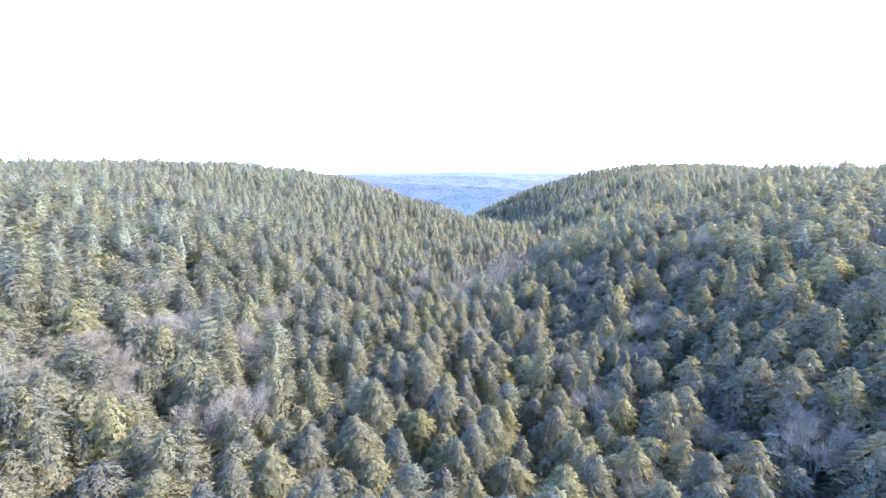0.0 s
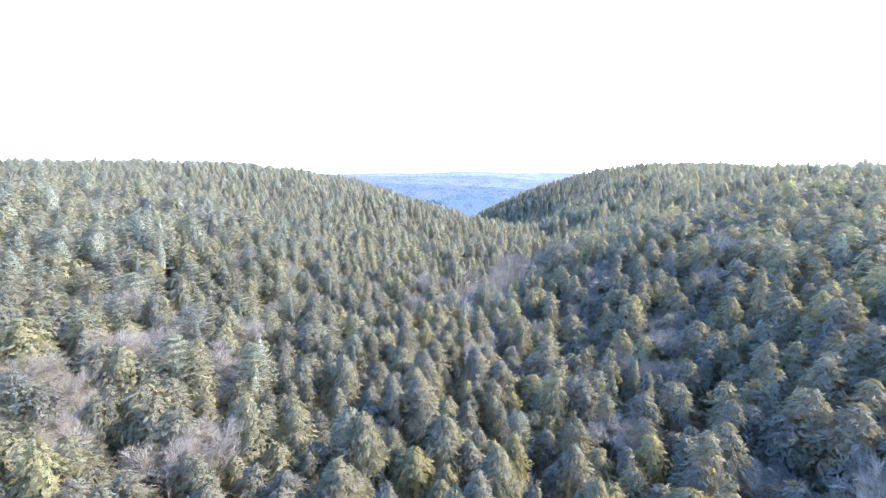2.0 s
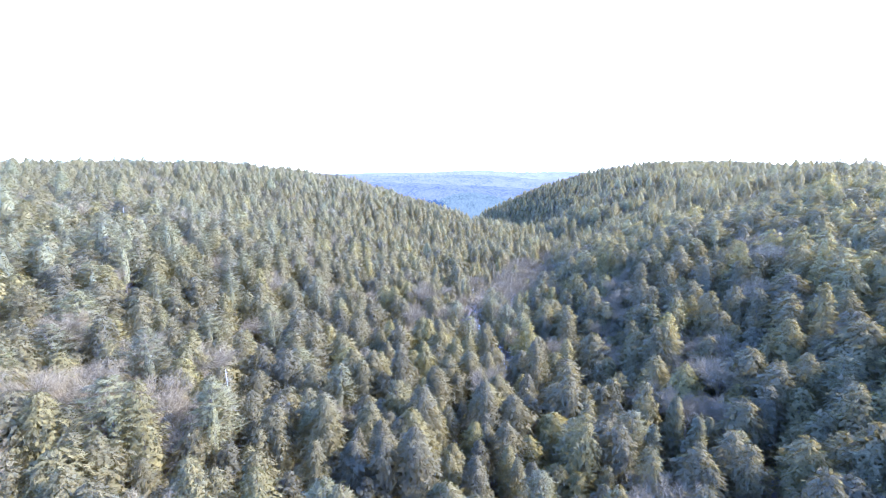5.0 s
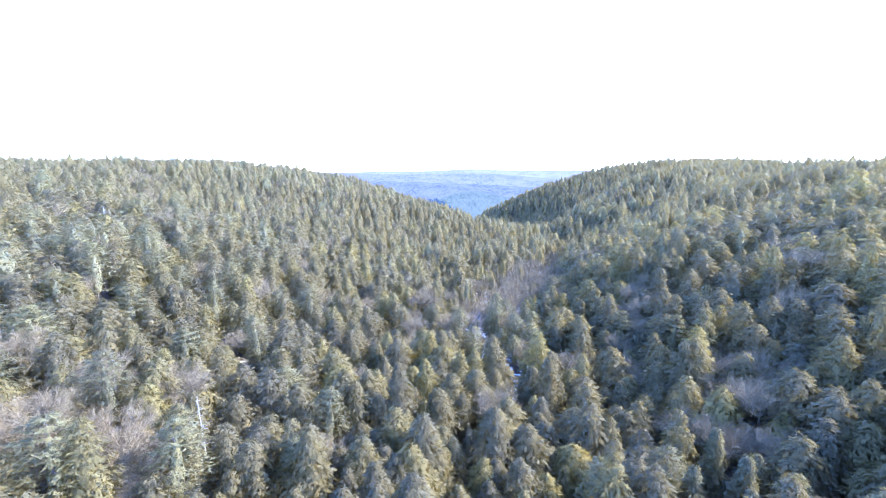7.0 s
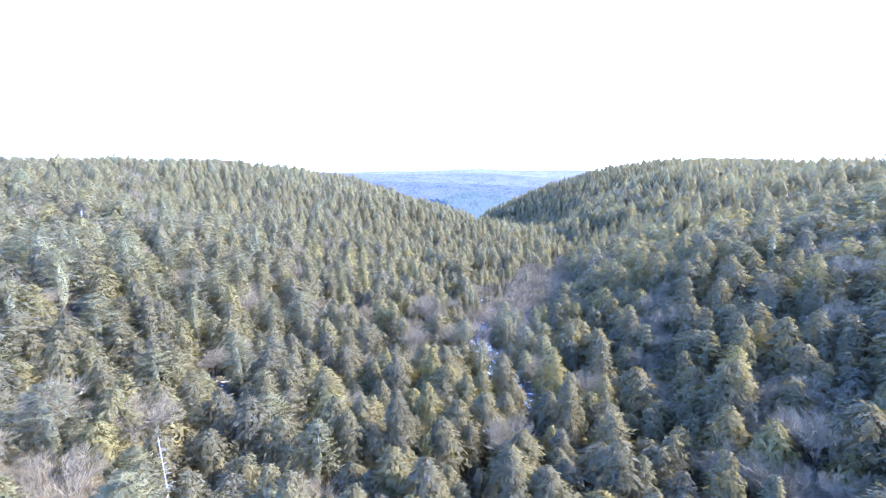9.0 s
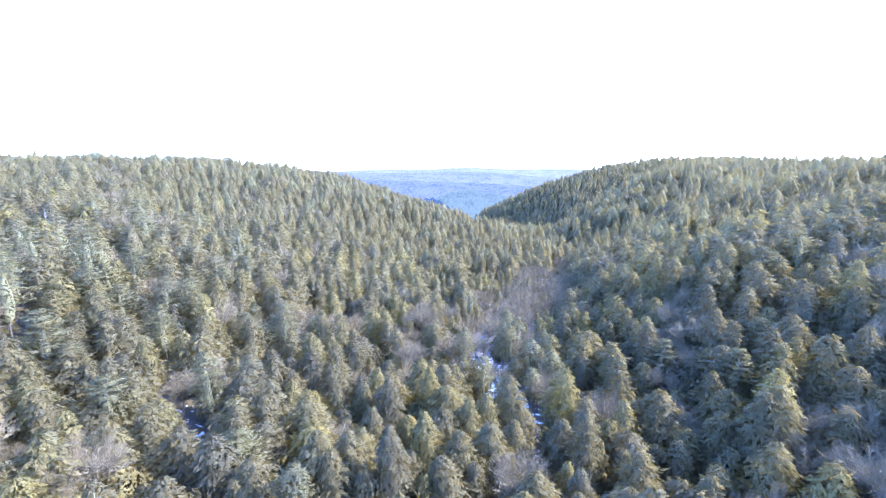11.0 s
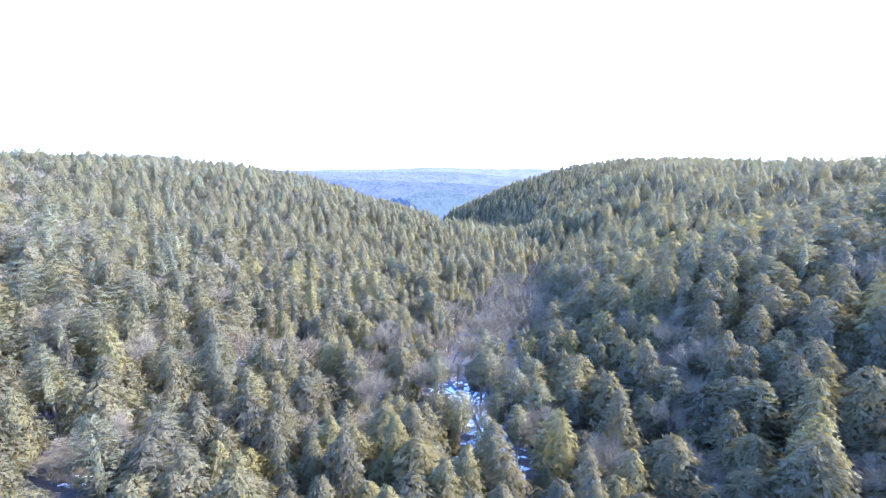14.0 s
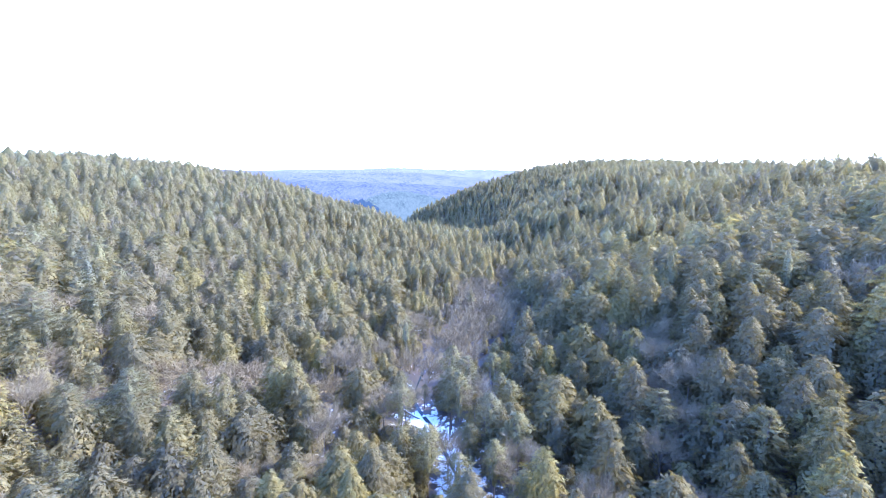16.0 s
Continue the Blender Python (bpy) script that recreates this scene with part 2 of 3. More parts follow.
# Snow that lies open between the trees: x, y, radius
SNOW = [(11, 247, 6), (15, 237, 7), (18, 229, 5), (18, 220, 6), (20, 206, 6), (18, 193, 5), (18, 216, 5), (-14, 247, 5), (-22, 230, 5), (40, 226, 6), (81, 197, 4), (99, 200, 5), (63, 343, 5), (68, 387, 4), (60, 360, 4), (-52, 255, 4), (-63, 247, 4),
        (17, 322, 5), (0, 156, 5), (57, 164, 4), (-59, 150, 5), (-69, 149, 4), (-51, 156, 4), (-21, 224, 4), (24, 134, 5), (8, 98, 6), (-1, 98, 5), (-11, 125, 5), (98, 101, 4), (-71, 190, 3), (9, 241, 5), (-67, 181, 4), (-57, 177, 5), (-48, 182, 4), (-43, 189, 4), (17, 92, 5), (8, 108, 4), (70, 128, 3)]


def cover(x, y):
    """Which leafless place a spot lies in, if any."""
    for bx, by, rx, ry, what in BARE:
        if ((x - bx) / rx) ** 2 + ((y - by) / ry) ** 2 < 1:
            return what
    return ""


def mesh_of(name, verts, tris, mat, tint=None, smooth=False, normals=None, inside=None):
    """A mesh of triangles from arrays."""
    me = bpy.data.meshes.new(name)
    verts, tris = np.asarray(verts, np.float32), np.asarray(tris, np.int32)
    me.vertices.add(len(verts))
    me.vertices.foreach_set("co", verts.ravel())
    me.loops.add(tris.size)
    me.loops.foreach_set("vertex_index", tris.ravel())
    me.polygons.add(len(tris))
    me.polygons.foreach_set("loop_start", np.arange(0, tris.size, tris.shape[1], dtype=np.int32))
    if smooth:
        me.polygons.foreach_set("use_smooth", np.ones(len(tris), bool))
    if tint is not None:
        me.attributes.new("tint", "FLOAT", "POINT").data.foreach_set("value", np.asarray(tint, np.float32))
    me.update(calc_edges=True)
    me.validate()
    if normals is not None:
        me.polygons.foreach_set("use_smooth", np.ones(len(tris), bool))
        me.normals_split_custom_set_from_vertices(np.asarray(normals, np.float32))
    for one in mat if isinstance(mat, tuple) else (mat,):
        me.materials.append(one)
    if inside is not None:
        me.polygons.foreach_set("material_index", np.asarray(inside, np.int32))
    return me


def sheet(xs, ys, height):
    """A grid of quads over xs and ys."""
    gx, gy = np.meshgrid(xs, ys)
    v = np.stack([gx, gy, height(gx, gy)], -1).reshape(-1, 3)
    nx, ny = len(xs), len(ys)
    i = (np.arange(ny - 1)[:, None] * nx + np.arange(nx - 1)[None, :]).ravel()
    return v, np.stack([i, i + 1, i + nx + 1, i + nx], -1)


xs = np.concatenate([-np.geomspace(4700, 520, 22), np.arange(-500, 601, 5.0), np.geomspace(625, 4700, 22)])
ys = np.concatenate([np.linspace(-1500, -90, 16), np.arange(-70, 1001, 5.0), np.geomspace(1020, 4800, 26)])
gv, gq = sheet(xs, ys, land)
ground_mesh = mesh_of("ground", gv, gq, m_ground, smooth=True)
wet = np.abs(gv[:, 0] - creek(gv[:, 1]))
flat = np.exp(-((np.maximum(gv[:, 0] - foot_right(gv[:, 1]), 0) + np.maximum(foot_left(gv[:, 1]) - gv[:, 0], 0)) / 30) ** 2)
snowy = 0.12 + 0.055 * flat + 0.01 * np.exp(-(wet / 10) ** 2)
for px, py, pr in SNOW:
    snowy = snowy + 0.22 * np.exp(-(((gv[:, 0] - px) ** 2 + (gv[:, 1] - py) ** 2) / pr ** 2))
ground_mesh.attributes.new("snow", "FLOAT", "POINT").data.foreach_set("value", snowy.astype(np.float32))
ground = tagged(new("ground", ground_mesh), "brown leaf litter with patches of old snow on valley slopes", "ground", kind="structure")

# creek
cy = np.arange(-60, 780, 2.0)
half = 0.45 + 0.12 * np.sin(cy / 17) + 0.16 * np.sin(cy / 7.3)
cv = np.concatenate([np.stack([creek(cy) + side * half, cy, land(creek(cy), cy) + 0.35], -1) for side in (-1, 1)])
n = len(cy)
cq = np.stack([np.arange(n - 1), np.arange(n - 1) + n, np.arange(n - 1) + n + 1, np.arange(n - 1) + 1], -1)
tagged(new("water", mesh_of("water", cv, cq, m_water, smooth=True)), "narrow dark creek running between snowy banks", "creek", kind="structure")

# ---- far hills ----


def ridge(name, label, y0, depth, x0, x1, crest, mat, rough):
    """A wooded ridge far off: crest gives its height along x."""
    x = np.linspace(x0, x1, 420)
    y = np.linspace(y0 - depth, y0 + depth, 40)

    def height(gx, gy):
        w = np.cos(np.clip((gy - y0) / depth, -1, 1) * math.pi / 2) ** 0.8
        top = crest(gx)
        bumps = rough * (np.sin(gx * 0.071 + 3 * np.sin(gy * 0.013)) * np.sin(gy * 0.053 + 2 * np.sin(gx * 0.017)) + 0.6 * np.sin(gx * 0.19 + gy * 0.11) * np.sin(gy * 0.17 - gx * 0.07))
        return -60 + (top + 60) * w + bumps * np.clip(w * 2, 0, 1)

    v, q = sheet(x, y, height)
    return tagged(new(name, mesh_of(name, v, q, mat, smooth=True)), label, "distant hills", kind="structure")


# haze painted as glowing blue, paler on each farther ridge
ridge("backdrop_ridge_1", "haze-blue wooded ridge far off on the skyline", 4300, 420, -2600, 2600,
      lambda x: 108 + 8 * np.sin(x / 330 + 1) + 5 * np.sin(x / 140), haze_glow_material("far_haze_woods", (0.220, 0.226, 0.270), (0.410, 0.380, 0.395), 0.075, 0.36), 3)
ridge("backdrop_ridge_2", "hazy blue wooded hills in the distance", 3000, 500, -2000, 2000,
      lambda x: 60 + 22 * np.sin(x / 420 + 2.2) + 8 * np.sin(x / 170), haze_glow_material("mid_haze_woods", (0.150, 0.168, 0.212), (0.345, 0.325, 0.345), 0.085, 0.36), 3)
ridge("backdrop_ridge_3", "hazy blue-green wooded hills beyond the valley", 2100, 380, -1500, 1500,
      lambda x: 10 + 40 * np.exp(-((x + 260) / 330) ** 2) + 8 * np.sin(x / 120), haze_glow_material("near_haze_woods", (0.095, 0.122, 0.158), (0.275, 0.270, 0.282), 0.10, 0.36), 4)



def mound(name, label, cx, cy, rx, ry, base, top, mat, rough, lean=0.0):
    """A wooded knoll, steeper on one side."""
    x, y = np.linspace(cx - 2 * rx, cx + 2 * rx, 160), np.linspace(cy - 2 * ry, cy + 2 * ry, 80)

    def height(gx, gy):
        dx, dy = (gx - cx) / rx, (gy - cy) / ry
        dx = np.where(dx < 0, dx * (1 + lean), dx)
        bumps = rough * (np.sin(gx * 0.33 + 2 * np.sin(gy * 0.11)) * np.sin(gy * 0.27 + gx * 0.05) + 0.5 * np.sin(gx * 0.71 + gy * 0.37))
        w = np.exp(-(dx * dx + dy * dy))
        return base + (top - base) * w + bumps * np.clip(3 * w, 0, 1)

    v, q = sheet(x, y, height)
    return tagged(new(name, mesh_of(name, v, q, mat, smooth=True)), label, "distant hills", kind="structure")


# haze glow again; the knoll's sunlit green and the bluff's shade are painted in
mound("backdrop_knoll_1", "blue-green wooded knoll at the valley's far end", 70, 1530, 210, 110, -58, 16, haze_glow_material("knoll_sunlit_woods", (0.080, 0.112, 0.098), (0.235, 0.255, 0.200), 0.13, 0.36), 6.0, 0.4)
mound("backdrop_knoll_2", "wooded bluff below the knoll, its shade painted dark blue", -45, 1430, 85, 45, -75, -2, haze_glow_material("bluff_shade_woods", (0.048, 0.078, 0.102), (0.096, 0.122, 0.145), 0.13, 0.36), 4.0)
mound("backdrop_knoll_3", "pale lavender leafless wood beyond the valley", -150, 1480, 170, 90, -75, -14, haze_glow_material("bare_far_woods", (0.102, 0.115, 0.160), (0.180, 0.180, 0.218), 0.13, 0.36), 4.0)

# ---- trees ----
rng = np.random.default_rng(7)


def kites(base, along, side, up, length, width, drop):
    """Boughs' sprays: folded kites from base points, along a direction."""
    tip = base + along * length[:, None] - up * (drop * length)[:, None]
    mid = base + along * (0.45 * length)[:, None]
    sag = up * (0.22 * width + 0.25 * drop * length)[:, None]
    v = np.stack([base, mid + side * (0.5 * width)[:, None] - sag, tip, mid - side * (0.5 * width)[:, None] - sag], 1)
    n = len(base)
    k = np.arange(n)[:, None] * 4
    t = np.concatenate([k + np.array([[0, 1, 2]]), k + np.array([[0, 2, 3]])])
    return v.reshape(-1, 3), t


def join(parts):
    vs, ts, o = [], [], 0
    for v, t in parts:
        vs.append(v)
        ts.append(t + o)
        o += len(v)
    return np.concatenate(vs), np.concatenate(ts)


def outline(u, fullness):
    """Half width of a crown at the height u, from 0 at its foot to 1 at its tip."""
    return np.minimum(1, (1 - u) / fullness) ** 0.82 * (0.62 + 0.38 * np.minimum(1, (u + 0.04) / 0.2))


def puff(v, t, height, clump):
    """Turns the sprays' faces outward and gives them the crown's own rounded normals, tilted clump by clump."""
    r = np.hypot(v[:, 0], v[:, 1]) + 0.05
    lift = 0.32 + 0.9 * np.clip((v[:, 2] / height - 0.75) / 0.25, 0, 1)
    n = np.stack([v[:, 0] / r, v[:, 1] / r, lift], -1) + clump
    n /= np.linalg.norm(n, axis=1, keepdims=True)
    face = np.cross(v[t[:, 1]] - v[t[:, 0]], v[t[:, 2]] - v[t[:, 0]])
    back = (face * n[t].sum(1)).sum(1) < 0
    t = np.where(back[:, None], t[:, ::-1], t)
    return v, t, n


def core_shell(h0, h1, r, sides, rings, fullness, seed):
    """The dense inside of a crown, lumpy and closed below."""
    g = np.random.default_rng(seed)
    a0 = np.arange(sides) * 2 * math.pi / sides
    v = [np.array([[0, 0, h1]]), np.array([[0, 0, h0 + 0.06 * (h1 - h0)]])]
    for k in range(rings):
        u = 1 - (k + 0.7) / (rings - 0.3)
        u = max(u, 0.0)
        a = a0 + (k % 2) * math.pi / sides + g.normal(0, 0.1, sides)
        rr = r * outline(np.full(sides, u), fullness) * g.uniform(0.78, 1.18, sides)
        v.append(np.stack([rr * np.cos(a), rr * np.sin(a), h0 + (h1 - h0) * u + g.normal(0, 0.03, sides) * (h1 - h0)], -1))
    i = np.arange(sides)
    j = (i + 1) % sides
    t = [np.stack([0 * i, 2 + i, 2 + j], -1)]
    for k in range(rings - 1):
        b, c = 2 + k * sides, 2 + (k + 1) * sides
        t += [np.stack([b + i, c + i, b + j], -1), np.stack([b + j, c + i, c + j], -1)]
    c = 2 + (rings - 1) * sides
    t.append(np.stack([0 * i + 1, c + j, c + i], -1))
    return np.concatenate(v), np.concatenate(t)


def conifer(seed, height, radius, low, boughs, fingers, size, droop, fullness=0.5, whorls=0, core=(10, 6), inner=0.55, start=0.48, peak=0.9, thin=1.0, hanging=0.62):
    """Crown of a conifer: boughs round a stem, each with a fan of sprays, over a dense inside."""
    g = np.random.default_rng(seed)
    u = (np.arange(boughs) + g.uniform(0, 1, boughs)) / boughs
    u = u ** 0.8
    if whorls:
        u = np.clip((np.floor(u * whorls) + 0.5) / whorls + g.normal(0, 0.012, boughs), 0, 0.99)
    h = height * (low + (1 - low) * u)
    az = np.arange(boughs) * 2.39996 + g.normal(0, 0.35, boughs)
    lopsided = 1 + 0.14 * np.cos(az - g.uniform(0, 6.28)) + 0.10 * np.sin(3 * az + 5 * u + g.uniform(0, 6.28))
    r = radius * outline(u, fullness) * g.uniform(0.66, 1.16, boughs) * lopsided + 0.05 * radius
    d = np.stack([np.cos(az), np.sin(az), 0 * az], -1)
    s = np.stack([-np.sin(az), np.cos(az), 0 * az], -1)
    z = np.array([0.0, 0.0, 1.0])
    tilt = g.normal(0, 0.27, (boughs, 3))
    parts, clump = [], []
    for f in range(fingers + 1):
        w = 1.0 if f == fingers else start + (0.97 - start) * (f + g.uniform(0, 0.8, boughs)) / max(fingers, 1)
        w = np.broadcast_to(np.minimum(w, 1.0), (boughs,))
        away = g.normal(0, 0.14, boughs) * radius * (0.4 + 0.6 * r / radius) * (0 if f == fingers else 1)
        p = d * (w * r * 0.9)[:, None] + s * away[:, None] + z * (h + r * (0.16 * w - droop * w * w) + g.normal(0, 0.16, boughs))[:, None]
        turn = (0 if f == fingers else (1 if f % 2 else -1)) * g.uniform(0.2, 1.2, boughs) + g.normal(0, 0.15, boughs)
        al = d * np.cos(turn)[:, None] + s * np.sin(turn)[:, None]
        si = -d * np.sin(turn)[:, None] + s * np.cos(turn)[:, None]
        roll = g.normal(0, 0.7, boughs)
        up = z * np.cos(roll)[:, None] + si * np.sin(roll)[:, None]
        si = si * np.cos(roll)[:, None] - z * np.sin(roll)[:, None]
        ln = size * radius * g.uniform(0.55, 1.35, boughs) * (0.6 + 0.4 * np.minimum(1, r / (0.6 * radius)))
        hang = g.normal(hanging, 0.4, boughs)
        p = p + z * (0.35 * hang * ln)[:, None]
        parts.append(kites(p, al, si, up, ln, thin * ln * g.uniform(0.42, 0.66, boughs), hang))
        clump.append(np.repeat(tilt + g.normal(0, 0.2, (boughs, 3)), 4, 0))
    # leader
    tip = np.repeat(np.array([[0.0, 0.0, height * 0.955]]), 3, 0)
    ta = g.uniform(0, 6.28, 3)
    td = np.stack([np.cos(ta) * 0.3, np.sin(ta) * 0.3, np.ones(3)], -1)
    ts = np.stack([-np.sin(ta), np.cos(ta), 0 * ta], -1)
    parts.append(kites(tip, td, ts, np.stack([np.cos(ta), np.sin(ta), 0 * ta], -1), np.full(3, height * 0.05), np.full(3, height * 0.03), np.zeros(3)))
    parts.append(core_shell(height * (low + 0.02) - droop * radius, height * peak, radius * inner, *core, fullness, seed))
    clump += [np.zeros((12, 3)), g.normal(0, 0.3, (len(parts[-1][0]), 3))]
    v, t, n = puff(*join(parts), height, np.concatenate(clump))
    return v, t, n, np.arange(len(t)) >= len(t) - len(parts[-1][1])


def stem(height, r, sides=6, seed=0, wob=0.02):
    """A tapered, slightly bent trunk with a flared foot."""
    g = np.random.default_rng(seed)
    rings = [(0.0, 1.5), (0.03, 1.05), (0.35, 0.8), (0.7, 0.45), (1.0, 0.08)]
    a = np.arange(sides) * 2 * math.pi / sides
    v = []
    for f, q in rings:
        o = g.normal(0, wob, 2) * height * f
        v.append(np.stack([o[0] + r * q * np.cos(a), o[1] + r * q * np.sin(a), np.full(sides, height * f - (0.4 if f == 0 else 0))], -1))
    i = np.arange(sides)
    j = (i + 1) % sides
    t = []
    for k in range(len(rings) - 1):
        b, c = k * sides, (k + 1) * sides
        t += [np.stack([b + i, b + j, c + j], -1), np.stack([b + i, c + j, c + i], -1)]
    return np.concatenate(v), np.concatenate(t)


def twigs(seed, height, spread, limbs, branches, shoots, thick=0.035, limb_r=0.11, fine=True):
    """The leafless crown of a broad-leaved tree: limbs, branches and fans of fine shoots."""
    g = np.random.default_rng(seed)

    def rods(p, q, r0, r1):
        n = len(p)
        ax = q - p
        ax = ax / np.linalg.norm(ax, axis=1, keepdims=True)
        e = np.cross(ax, g.normal(0, 1, (n, 3)))
        e = e / np.linalg.norm(e, axis=1, keepdims=True)
        f = np.cross(ax, e)
        v, a = [], []
        for k in range(3):
            c = math.cos(k * 2.0944) * e + math.sin(k * 2.0944) * f
            v += [p + c * r0, q + c * r1]
        v = np.stack(v, 1).reshape(-1, 3)
        b = np.arange(n)[:, None] * 6
        t = np.concatenate([b + np.array([[2 * k, (2 * k + 2) % 6, (2 * k + 3) % 6]]) for k in range(3)] + [b + np.array([[2 * k, (2 * k + 3) % 6, 2 * k + 1]]) for k in range(3)])
        return v, t

    def blades(p, q, w):
        e = np.cross(q - p, g.normal(0, 1, p.shape))
        e = e / np.linalg.norm(e, axis=1, keepdims=True) * w
        v = np.stack([p - e, p + e, q], 1).reshape(-1, 3)
        return v, np.arange(len(p))[:, None] * 3 + np.array([[0, 1, 2]])

    def grow(p, dirs, n, lo, hi, open_, up):
        dd = np.repeat(dirs, n, 0) + g.normal(0, open_, (len(p) * n, 3)) + np.array([0, 0, up])
        dd = dd / np.linalg.norm(dd, axis=1, keepdims=True)
        pp = np.repeat(p, n, 0)
        return pp, pp + dd * g.uniform(lo, hi, (len(pp), 1)), dd

    a = np.arange(limbs) * 2 * math.pi / limbs + g.normal(0, 0.3, limbs)
    p0 = np.stack([0 * a, 0 * a, height * g.uniform(0.3, 0.5, limbs)], -1)
    q0 = np.stack([np.cos(a) * spread * 0.45, np.sin(a) * spread * 0.45, height * g.uniform(0.55, 0.75, limbs)], -1)
    parts = [rods(p0, q0, limb_r, limb_r * 0.5) if fine else blades(p0, q0, limb_r)]
    d0 = (q0 - p0) / np.linalg.norm(q0 - p0, axis=1, keepdims=True)
    p1, q1, d1 = grow(q0, d0, branches, 0.14 * height, 0.30 * height, 0.5, 0.25)
    parts.append(rods(p1, q1, limb_r * 0.45, limb_r * 0.2) if fine else blades(p1, q1, limb_r * 0.6))
    mid = np.concatenate([q1, (p1 + q1) / 2])
    p2, q2, d2 = grow(mid, np.concatenate([d1, d1]), shoots, 0.08 * height, 0.17 * height, 0.55, 0.2)
    parts.append(blades(p2, q2, thick))
    p3, q3, d3 = grow((p2 + q2) / 2, d2, 2, 0.05 * height, 0.11 * height, 0.55, 0.15)
    parts.append(blades(p3, q3, thick * 0.8))
    return (*join(parts), None, None)


def part(name, v, t, mat, parent, label="", normals=None, inside=None):
    ob = new(name, mesh_of(name, v, t, mat, normals=normals, inside=inside))
    ob.parent = parent
    return tagged(ob, label)


def tree(name, label, trunk, trunk_mat, crown, crown_mat, group):
    base = tagged(new(name), label, "tree", group)
    part("trunk", *trunk, trunk_mat, base)
    part("crown", crown[0], crown[1], crown_mat, base, normals=crown[2], inside=crown[3])
    return base


# how far a spot is when the camera passes it nearest with it in view
def reach(x, y):
    e = np.clip(y - 70 - 0.35 * np.abs(x), 0, 118)
    return np.hypot(x, y - e)


# where trees stand: a jittered lattice, thinned by the ground's own cover


def lattice(step, x0, x1, y0, y1):
    x, y = np.meshgrid(np.arange(x0, x1, step), np.arange(y0, y1, step * 0.9))
    x = x + (np.round((y - y0) / (step * 0.9)) % 2) * step / 2
    return (x + rng.uniform(-0.39, 0.39, x.shape) * step).ravel(), (y + rng.uniform(-0.36, 0.36, y.shape) * step).ravel()


ax, ay = lattice(6.7, -340, 340, -110, 420)
bx, by = lattice(6.3, -600, 760, 20, 1150)
nearer, farther = reach(ax, ay) < 255, reach(bx, by) >= 255
gx, gy = np.concatenate([ax[nearer], bx[farther]]), np.concatenate([ay[nearer], by[farther]])
gz = land(gx, gy)
drift = np.sin(gx / 23 + 2 * np.sin(gy / 41)) * np.sin(gy / 29 + 1.7 * np.sin(gx / 53)) + 0.5 * np.sin(gx / 9.1 + gy / 13.3)
luck = rng.uniform(0, 1, gx.shape)


def beyond_crest(x, y, z):
    """Whether the land stands between a tree's top and the open air over the creek."""
    lost = np.ones(x.shape, bool)
    for oy in (0.0, 118.0):
        f = np.linspace(0.1, 0.97, 45)[:, None]
        over = land(x * f, oy + (y - oy) * f) + 15.0 - (76 + (z + 22 - 76) * f)
        lost &= over.max(0) > 0
    return lost


seen = (np.abs(gx) < 1.22 * gy + 30) & (gy > 20)
seen[seen] &= ~beyond_crest(gx[seen], gy[seen], gz[seen])
keep = (np.abs(gx - creek(gy)) > np.where((gy > 186) & (gy < 250), 2.6, 1.6)) & (seen | ((gy < 60) & (np.abs(gx) < 190)) | ((luck < 0.07) & (np.abs(gx - 50) < 450)))
pine_bias = np.exp(-((gx + 125) / 60) ** 2) * np.exp(-((gy - 200) / 80) ** 2)

SPRUCES = [(55, 127, 21.5), (48, 95, 21.0), (56, 138, 20.5), (52, 121, 19.0), (46, 128, 19.5), (60, 131, 18.0)]
near_spots = {"hemlock": [], "pine": [], "bare": [], "brush": []}
far_spots = {}
order = np.argsort(reach(gx, gy) + 1000 * ~seen)
LIMIT = {"hemlock": 300, "pine": 90, "bare": 110, "brush": 0}
